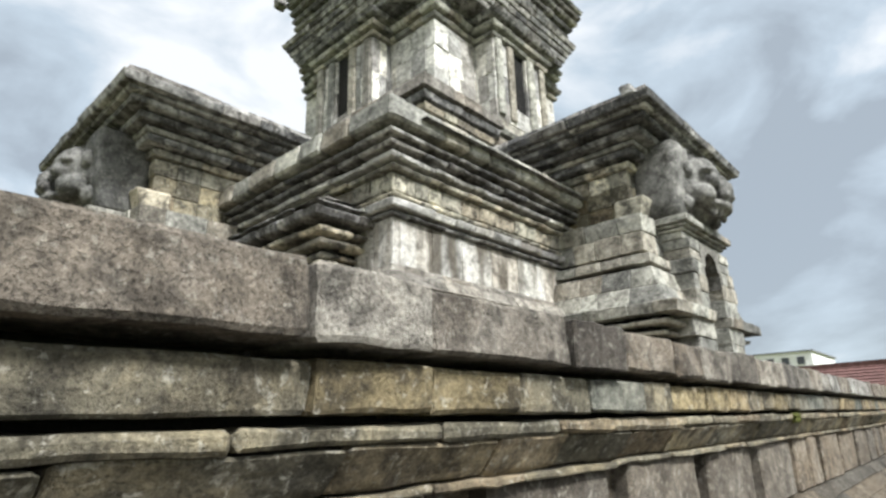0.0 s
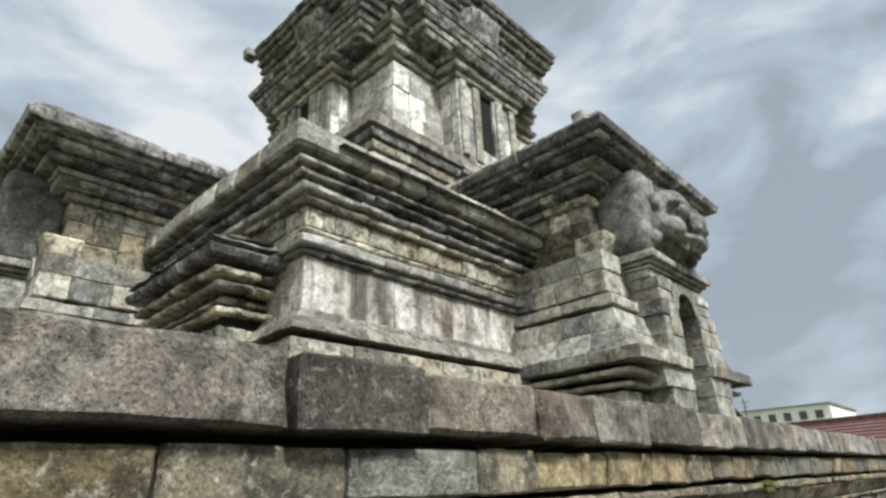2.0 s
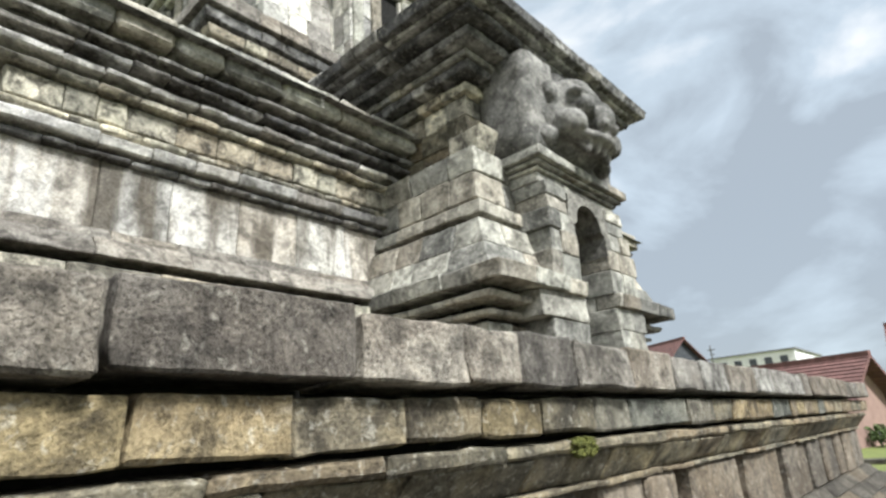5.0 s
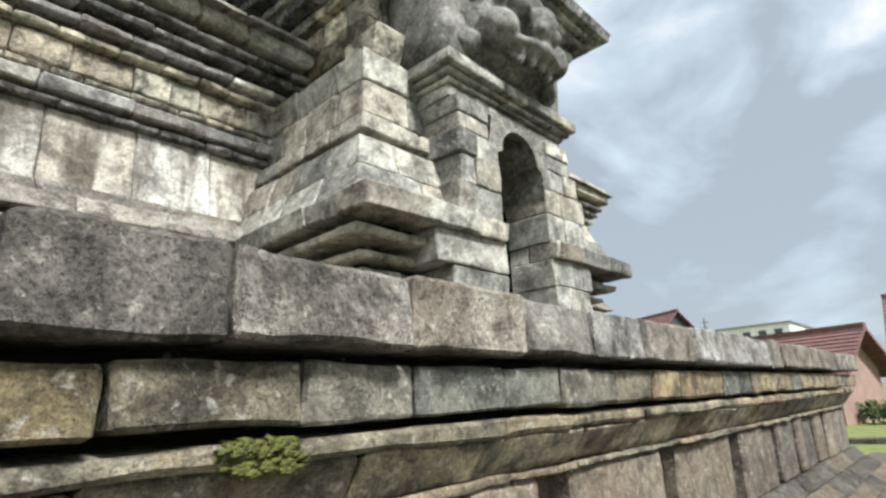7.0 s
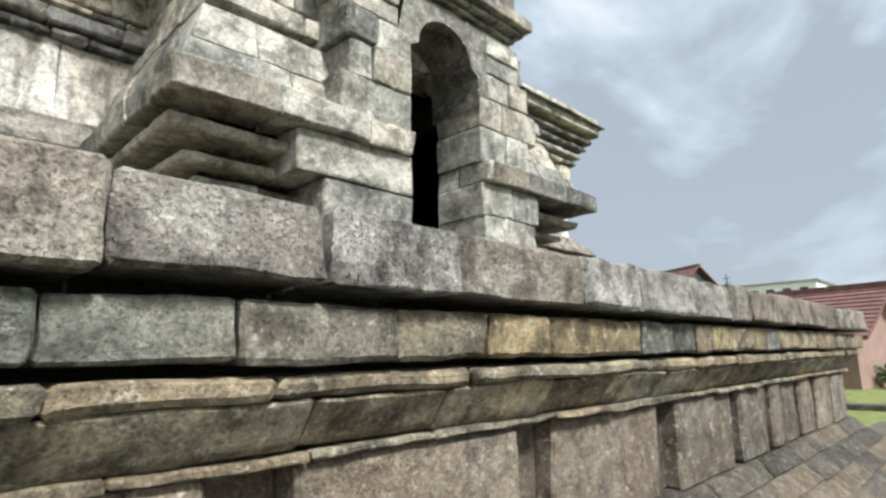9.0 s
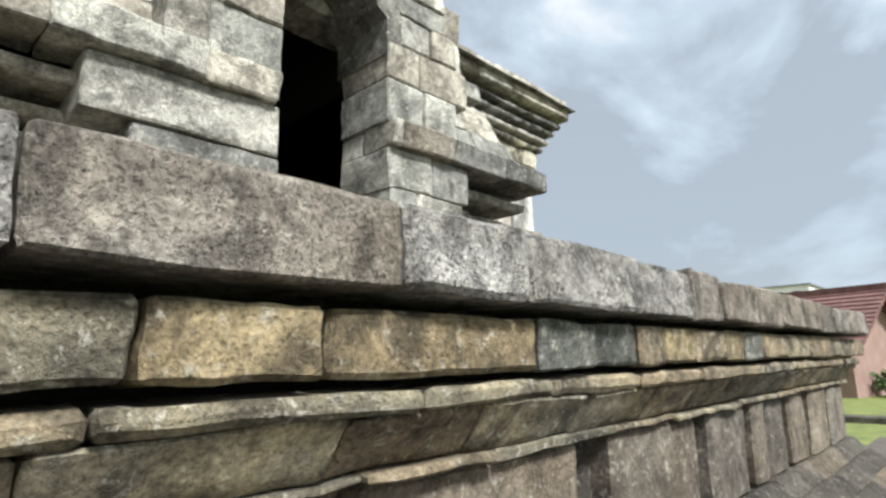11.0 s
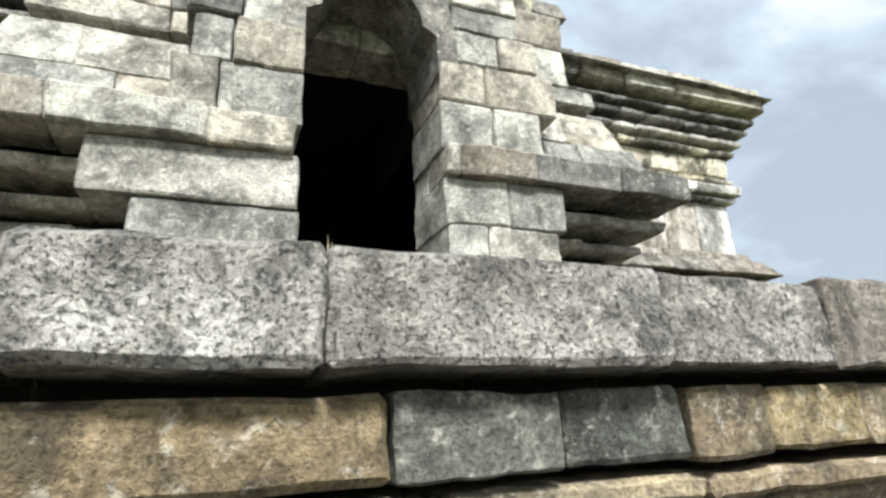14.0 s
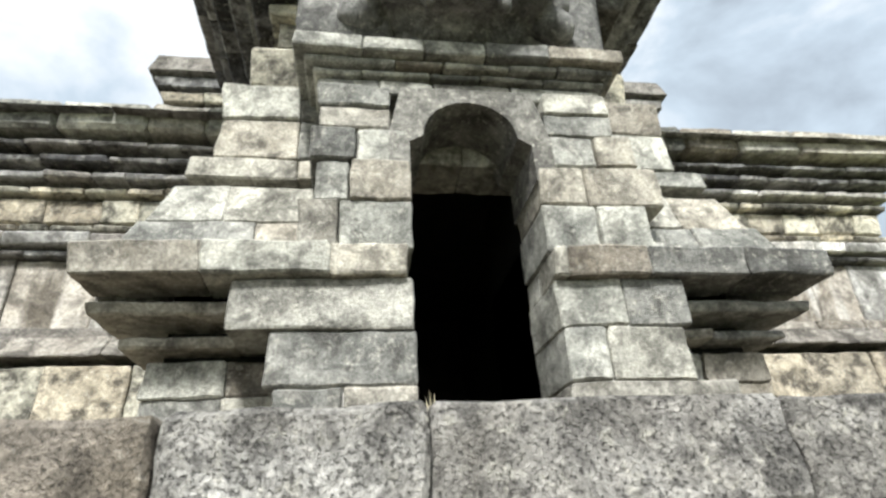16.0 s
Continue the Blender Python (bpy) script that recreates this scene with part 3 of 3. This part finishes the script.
def kala(parent, m):
    """A guardian mask in high relief: a heavy domed head with round eyes, broad nose, fangs and curled cheeks, no lower jaw."""
    bm = bmesh.new()
    blob(bm, (0, 0.0, 6.25), (0.85, 0.45, 0.72), 28, 0.08)
    blob(bm, (0, -0.16, 6.46), (0.62, 0.42, 0.5), 28, 0.06)
    for s in (-1, 1):
        blob(bm, (s * 0.3, -0.52, 6.3), (0.17, 0.14, 0.15), 18)
        blob(bm, (s * 0.32, -0.46, 6.5), (0.27, 0.15, 0.08), 14, 0.1)
        blob(bm, (s * 0.52, -0.34, 5.97), (0.28, 0.26, 0.22), 18, 0.1)
        blob(bm, (s * 0.14, -0.66, 5.98), (0.11, 0.1, 0.09), 12)
        blob(bm, (s * 0.72, -0.16, 6.5), (0.16, 0.16, 0.2), 14, 0.15)
        blob(bm, (s * 0.86, -0.06, 6.15), (0.16, 0.14, 0.2), 14, 0.15)
        blob(bm, (s * 0.8, -0.1, 5.78), (0.2, 0.16, 0.16), 14, 0.15)
        blob(bm, (s * 0.3, -0.44, 5.68), (0.07, 0.09, 0.14), 10)
        blob(bm, (s * 0.1, -0.48, 5.66), (0.06, 0.07, 0.09), 10)
    blob(bm, (0, -0.6, 6.12), (0.17, 0.18, 0.26), 18)
    blob(bm, (0, -0.42, 5.8), (0.52, 0.26, 0.12), 18, 0.1)
    for v in bm.verts:
        n = v.co * 7.0
        v.co += Vector((noise.noise(n), noise.noise(n + Vector((5, 2, 1))), noise.noise(n + Vector((1, 8, 3))))) * 0.025
    bmesh.ops.transform(bm, matrix=m, verts=bm.verts)
    ob = part("kala_mask", bm, M_KALA, parent, "carved guardian mask of smooth grey stone")
    fuse = ob.modifiers.new("fuse", "REMESH")
    fuse.mode, fuse.voxel_size, fuse.use_smooth_shade = "VOXEL", 0.026, True


def door_arch(parent, m, half, spring, top, outer, z_top, depth):
    """The round head of the doorway, with a small shoulder on each side."""
    inner = [(-half, spring - 0.3), (-half, spring), (-half + 0.1, spring + 0.06)]
    r = half - 0.1
    for k in range(1, 12):
        a = math.pi - math.pi * k / 12
        inner.append((r * math.cos(a), spring + 0.06 + (top - spring - 0.06) * math.sin(a)))
    inner += [(half - 0.1, spring + 0.06), (half, spring), (half, spring - 0.3)]
    n = len(inner)
    rim = []
    for k, (x, z) in enumerate(inner):
        if k <= 2:
            rim.append((-outer, z))
        elif k >= n - 3:
            rim.append((outer, z))
        else:
            rim.append((-outer + 2 * outer * (k - 2) / (n - 5), z_top))
    bm = bmesh.new()
    rows = [[bm.verts.new((x, y, z)) for x, z in ps] for ps, y in ((inner, 0), (rim, 0), (inner, depth), (rim, depth))]
    for k in range(n - 1):
        for p, q in ((0, 1), (2, 0), (3, 2)):
            bm.faces.new((rows[p][k], rows[p][k + 1], rows[q][k + 1], rows[q][k]))
    bmesh.ops.recalc_face_normals(bm, faces=bm.faces)
    bmesh.ops.transform(bm, matrix=m, verts=bm.verts)
    part("door_arch", bm, M_PORCH, parent, "round-headed stone door arch with mossy underside")


def porch(m, name, horns, back):
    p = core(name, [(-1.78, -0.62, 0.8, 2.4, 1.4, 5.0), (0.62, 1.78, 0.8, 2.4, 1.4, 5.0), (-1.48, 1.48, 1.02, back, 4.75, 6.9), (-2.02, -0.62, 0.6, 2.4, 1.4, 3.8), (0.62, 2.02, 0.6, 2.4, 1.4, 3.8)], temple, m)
    door = ((-0.64, 0.64),)
    edge = ((-0.46, 0.46),)
    wide = ((-1.3, 1.3),)
    for nm, mat, w, f, z0, z1, o0, o1, size, hole in (
            ("base_stone", M_PORCH, 2.1, 0.5, 1.4, 2.1, 0, 0, 0.6, door), ("base_stone", M_PORCH, 2.1, 0.5, 2.1, 2.42, 0, 0, 0.5, door), ("base_stone", M_PORCH, 2.1, 0.5, 2.42, 2.64, 0, 0, 0.48, door),
            ("footing_stone", M_PORCH, 2.1, 0.5, 2.70, 2.765, 0.13, 0.14, 0.5, wide), ("footing_stone", M_PORCH, 2.1, 0.5, 2.855, 2.925, 0.27, 0.29, 0.8, wide),
            ("slab_stone", M_PORCH, 2.44, 0.0, 3.03, 3.23, 0.0, 0.02, 0.62, edge), ("slope_stone", M_PORCH, 2.1, 0.46, 3.23, 3.56, 0.26, 0.14, 0.6, door), ("slope_stone", M_PORCH, 2.1, 0.46, 3.565, 3.92, 0.11, 0.0, 0.55, door),
            # Groove stones use the black roof stone, putting recess shade into their colour.
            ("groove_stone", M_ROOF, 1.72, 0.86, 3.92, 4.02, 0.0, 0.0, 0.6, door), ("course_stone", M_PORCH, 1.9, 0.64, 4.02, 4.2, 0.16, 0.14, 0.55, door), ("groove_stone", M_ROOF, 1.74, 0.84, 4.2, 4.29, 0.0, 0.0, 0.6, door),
            ("wall_stone", M_PORCH, 1.85, 0.68, 4.29, 4.68, 0.07, 0.05, 0.5, ()), ("wall_stone", M_PORCH, 1.85, 0.68, 4.685, 5.03, 0.05, 0.07, 0.55, ()),
            ("wall_stone", M_BAND, 1.58, 0.91, 5.08, 5.42, 0, 0, 0.5, ()), ("wall_stone", M_BAND, 1.58, 0.91, 5.425, 5.78, 0, 0, 0.42, ()), ("wall_stone", M_BODY, 1.58, 0.91, 5.785, 6.1, 0, 0, 0.5, ()),
            ("corbel_stone", M_BODY, 1.58, 0.91, 6.12, 6.25, 0.09, 0.1, 0.5, ()), ("corbel_stone", M_ROOF, 1.58, 0.91, 6.29, 6.41, 0.28, 0.31, 0.5, ()), ("corbel_stone", M_PORCH, 1.58, 0.91, 6.43, 6.51, 0.36, 0.38, 0.3, ()),
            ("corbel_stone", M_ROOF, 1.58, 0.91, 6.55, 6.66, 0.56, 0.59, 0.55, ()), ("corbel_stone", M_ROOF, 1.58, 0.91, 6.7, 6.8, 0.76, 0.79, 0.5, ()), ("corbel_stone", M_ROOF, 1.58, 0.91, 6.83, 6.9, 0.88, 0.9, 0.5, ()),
            ("eave_stone", M_ROOF, 1.58, 0.91, 6.9, 7.06, 1.02, 1.06, 0.6, ()), ("top_stone", M_ROOF, 1.58, 0.91, 7.06, 7.22, 1.0, 0.92, 0.6, ())):
        ring(p, nm, mat, (-w, w, f, back if z0 > 5.05 else 2.45), z0, z1, o0, o1, size, 0.4 if z0 < 6.4 else 0.7, holes=hole, m=m, lumps=0.012, jitter=0.014)
    slab = core("roof_slab", [(-2.3, 2.3, 0.2, back + 0.1, 6.95, 7.2)], p, m)
    slab.data.materials[0] = M_ROOF
    # piers beside the door, their outer ends ragged
    z = 1.68
    for z1 in (2.06, 2.36, 2.7, 3.03, 3.23, 3.6, 3.92, 4.2):
        for s in (-1, 1):
            out = (1.4 if z1 < 3.1 else 1.2) + RNG.uniform(-0.14, 0.18)
            js = [0.45, out] if RNG.random() < 0.35 else [0.45, 0.84 + RNG.uniform(-0.14, 0.14), out]
            js = js if s > 0 else [-j for j in reversed(js)]
            if z1 == 3.23:
                run(p, "pier_stone", M_PORCH, 0, 0, z, z1 - 0.004, 0, 0, 0.29, 0, m @ pose(0, 0.41, 0), joints=[0.46, 0.9] if s > 0 else [-0.9, -0.46], jitter=0.008, lumps=0.01)
            else:
                run(p, "pier_stone", M_PORCH, 0, 0, z, z1 - 0.004, 0, 0, 0.62, 0, m @ pose(0, 0.08, 0), joints=js, jitter=0.014, gap=0.006, lumps=0.012)
        z = z1
    for x0, x1 in ((-1.24, -0.5), (0.5, 1.24)):
        bm = bmesh.new()
        box(bm, x0, x1, 0.125, 0.4, 1.7, 3.0)
        bmesh.ops.transform(bm, matrix=m, verts=bm.verts)
        part("mortar_bed", bm, M_MORTAR, p, "pale lime mortar in the pier joints")
    door_arch(p, m @ pose(0, 0.09, 0), 0.45, 4.1, 4.48, 0.6, 4.6, 0.66)
    for s in (-1, 1):
        for z0, z1 in ((4.2, 4.4), (4.4, 4.6)):
            out = 1.16 + RNG.uniform(-0.1, 0.12)
            run(p, "pier_stone", M_PORCH, 0, 0, z0, z1 - 0.004, 0, 0, 0.8, 0, m @ pose(0, 0.08, 0), joints=[0.58, out] if s > 0 else [-out, -0.58], jitter=0.014, lumps=0.012)
    for z0, z1, w, o in ((4.6, 4.74, 1.12, 0.0), (4.755, 4.8, 1.16, 0.05), (4.82, 4.87, 1.22, 0.11), (4.885, 5.02, 1.3, 0.18)):
        run(p, "lintel_stone", M_PORCH, -w, w, z0, z1, o, o, 0.8, 0.5, m @ pose(0, 0.18, 0), bevel=0.012, jitter=0.01, lumps=0.008)
    run(p, "relief_panel", M_KALA, -1.3, 1.3, 5.02, 6.6, 0.0, 0.14, 0.8, 0.9, m @ pose(0, 0.16, 0), bevel=0.07, jitter=0.03, lumps=0.03)
    kala(p, m @ pose(0, 0.22, -0.42))
    for x, y, hgt in horns:
        run(p, "antefix", M_ROOF, 0, 0, 7.04, 7.2 + hgt, 0.1, -0.06, 0.25, 0, m @ pose(x, y, 0), joints=[-0.26, 0.26] if hgt < 0.2 else [-0.12, 0.12], bevel=0.04, jitter=0.03, lumps=0.012)
    for x in (-1.58, 1.42):
        run(p, "bracket_stone", M_BODY, 0, 0, 5.06, 5.42, 0.16, 0.3, 0.3, 0, m @ pose(0, 0.9, 0), joints=[x - 0.14, x + 0.3], bevel=0.03, jitter=0.05)
    return p


porch_front = porch(pose(12.28, 3.9, 0), "porch", ((-2.4, 0.15, 0.1), (2.58, 0.05, 0.24), (0.1, 0.0, 0.16)), 3.6)
porch_side = porch(pose(3.1, 12.45, 0.1, 0, 0, -90), "porch", ((2.2, 0.1, 0.12), (-2.58, 0.05, 0.24), (0.2, 0.0, 0.2)), 3.6)

# small shrine beside the body's corner
NICHE = (5.1, 5.86, 7.1, 9.6)
shrine = core("corner_shrine", [(5.2, 5.86, 7.2, 9.6, 1.68, 4.4)], temple)
for z0, z1, o0, o1 in ((1.68, 2.4, 0, 0), (2.4, 3.2, 0, 0), (3.2, 3.5, 0, 0), (3.54, 3.66, 0.05, 0.07), (3.7, 3.8, 0.0, 0.0), (3.84, 3.96, 0.12, 0.16), (4.0, 4.12, 0.2, 0.24), (4.18, 4.4, 0.34, 0.38), (4.4, 4.62, 0.36, 0.1), (4.62, 4.9, 0.0, -0.3)):
    ring(shrine, "shrine_stone", M_BODY if z0 < 4.15 else M_ROOF, NICHE, z0, z1, o0, o1, 0.5, 0.3, sides="fl", lumps=0.016, jitter=0.018, bevel=0.02)

# ---- houses ----
def house(at, turn, length, width, eave, ridge, wall_mat, label):
    m = pose(*at, 0, 0, turn)
    h = empty("house", (0, 0, 0), label=label, category="house")
    bm = bmesh.new()
    box(bm, 0, length, -width / 2, width / 2, 0, eave)
    a = [bm.verts.new(p) for p in ((0, -width / 2, eave), (0, width / 2, eave), (0, 0, ridge), (length, -width / 2, eave), (length, width / 2, eave), (length, 0, ridge))]
    bm.faces.new((a[0], a[1], a[2]))
    bm.faces.new((a[3], a[5], a[4]))
    bmesh.ops.transform(bm, matrix=m, verts=bm.verts)
    part("wall", bm, wall_mat, h)
    for s in (-1, 1):
        o, t = 0.6, 0.14
        rise = ridge - eave
        rows_n = 12
        w = width / 2 + o
        drop = rise / (width / 2) * o
        slope = None
        for k in range(rows_n):
            f0, f1 = k / rows_n, (k + 1) / rows_n
            z_a, z_b = ridge - (rise + drop) * f0, ridge - (rise + drop) * f1
            bm = bmesh.new()
            ps = [(-o, s * w * f0, z_a + t - 0.05), (length + o, s * w * f0, z_a + t - 0.05), (length + o, s * w * f1, z_b + t), (-o, s * w * f1, z_b + t)]
            v = [bm.verts.new(q) for q in [(x, y, z - t) for x, y, z in ps] + ps]
            for q in ((0, 1, 2, 3), (7, 6, 5, 4), (0, 4, 5, 1), (1, 5, 6, 2), (2, 6, 7, 3), (3, 7, 4, 0)):
                bm.faces.new([v[j] for j in q])
            bmesh.ops.recalc_face_normals(bm, faces=bm.faces)
            bmesh.ops.transform(bm, matrix=m, verts=bm.verts)
            if slope:
                part("roof_course", bm, M_TILE, slope)
            else:
                slope = part("roof", bm, M_TILE, h, "red clay tile roof slope")
    bm = bmesh.new()
    box(bm, -0.6, length + 0.6, -0.15, 0.15, ridge + 0.02, ridge + 0.25)
    bmesh.ops.transform(bm, matrix=m, verts=bm.verts)
    part("ridge_cap", bm, M_TILE, h)
    return h


house((34.0, 3.9, 0), 78, 9, 4.2, 2.0, 3.4, M_PINK, "pink rendered house with a red clay tile roof")
house((39.5, 2.4, 0), -90, 9, 5.0, 3.3, 5.0, M_WHITE, "white rendered house with a red clay tile roof")
house((72, 24.1, 0), 62, 12, 5.0, 8.0, 10.4, M_GLASS, "dark house with a steep red tiled gable roof behind the yard")
white = empty("building", (0, 0, 0), label="white flat-roofed building with small dark windows behind the houses", category="building")
bm = bmesh.new()
box(bm, 71, 84, 12.9, 21.0, 0, 7.6)
part("wall", bm, M_WHITE, white)
bm = bmesh.new()
box(bm, 70.8, 84.2, 12.7, 21.2, 7.6, 7.74)
part("roof", bm, M_METAL, white, "thin grey flat roof")
for k in range(5):
    bm = bmesh.new()
    box(bm, 70.93, 71.1, 13.6 + 1.45 * k, 14.3 + 1.45 * k, 6.3, 7.1)
    part("window", bm, M_GLASS, white, "small dark window")
for x, y, hgt in ((70, 20.4, 9.0),):
    bm = bmesh.new()
    box(bm, x, x + 0.12, y, y + 0.12, 0, hgt)
    box(bm, x, x + 0.08, y - 0.4, y + 0.4, hgt - 0.5, hgt - 0.42)
    box(bm, x, x + 0.08, y - 0.28, y + 0.28, hgt - 1.0, hgt - 0.92)
    holder("antenna_mast", bm, M_METAL, "thin grey metal television antenna mast", "antenna")


# ---- plants ----
def shrub(at, size, n):
    bm = bmesh.new()
    for _ in range(n):
        d = Vector((RNG.gauss(0, 1), RNG.gauss(0, 1), RNG.gauss(0, 1))).normalized() * RNG.uniform(0.3, 1.0) * size
        c = Vector(at) + Vector((d.x, d.y, max(0.02, size * 0.8 + d.z * 0.8)))
        q = Euler((RNG.uniform(0, 6), RNG.uniform(0, 6), RNG.uniform(0, 6))).to_matrix()
        e = 0.14 * size + 0.03
        vs = [bm.verts.new(c + q @ Vector(p)) for p in ((-e, 0, 0), (0, -e * 0.45, 0.02), (e, 0, 0), (0, e * 0.45, 0.02))]
        bm.faces.new(vs)
    s = empty("shrub", (0, 0, 0), label="small dark green leafy shrub by the house wall", category="shrub", group="shrubs by the house")
    part("leaves", bm, M_LEAF, s)
    bm = bmesh.new()
    box(bm, at[0] - 0.03, at[0] + 0.03, at[1] - 0.03, at[1] + 0.03, 0, size)
    part("stem", bm, M_METAL, s)


for k in range(9):
    shrub((33.2 + RNG.uniform(-0.6, 0.6), 2.2 + 0.5 * k, 0), RNG.uniform(0.35, 0.75), 160)


def moss(at, length):
    bm = bmesh.new()
    for _ in range(90):
        u = RNG.betavariate(2, 2)
        blob(bm, (at[0] + u * length, at[1] + RNG.uniform(-0.015, 0.03), at[2] + RNG.uniform(-0.03, 0.012)), (RNG.uniform(0.012, 0.035), 0.02, RNG.uniform(0.006, 0.018)), 8, 0.6)
    holder("moss_cushion", bm, M_MOSS, "bright green moss cushion on the terrace moulding", "moss")


moss((7.8, TY0 + 0.118, 1.335), 0.24)
moss((7.8, TY0 + 0.13, 1.29), 0.3)
for x, y, z in ((11.655, TY0 + 0.1, 1.83), (9.07, TY0 + 0.1, 1.78)):
    bm = bmesh.new()
    for _ in range(3):
        a, hgt, lean = RNG.uniform(0, 6.28), RNG.uniform(0.03, 0.06), RNG.uniform(0.0, 0.03)
        v = [bm.verts.new((x + math.cos(a) * r + sx, y + math.sin(a) * r, z + h)) for r, h, sx in ((0.005, 0, -0.003), (0.005, 0, 0.003), (lean, hgt, 0))]
        bm.faces.new(v)
    holder("grass_tuft", bm, M_STRAW, "dry straw-coloured grass blades in a coping joint", "grass")
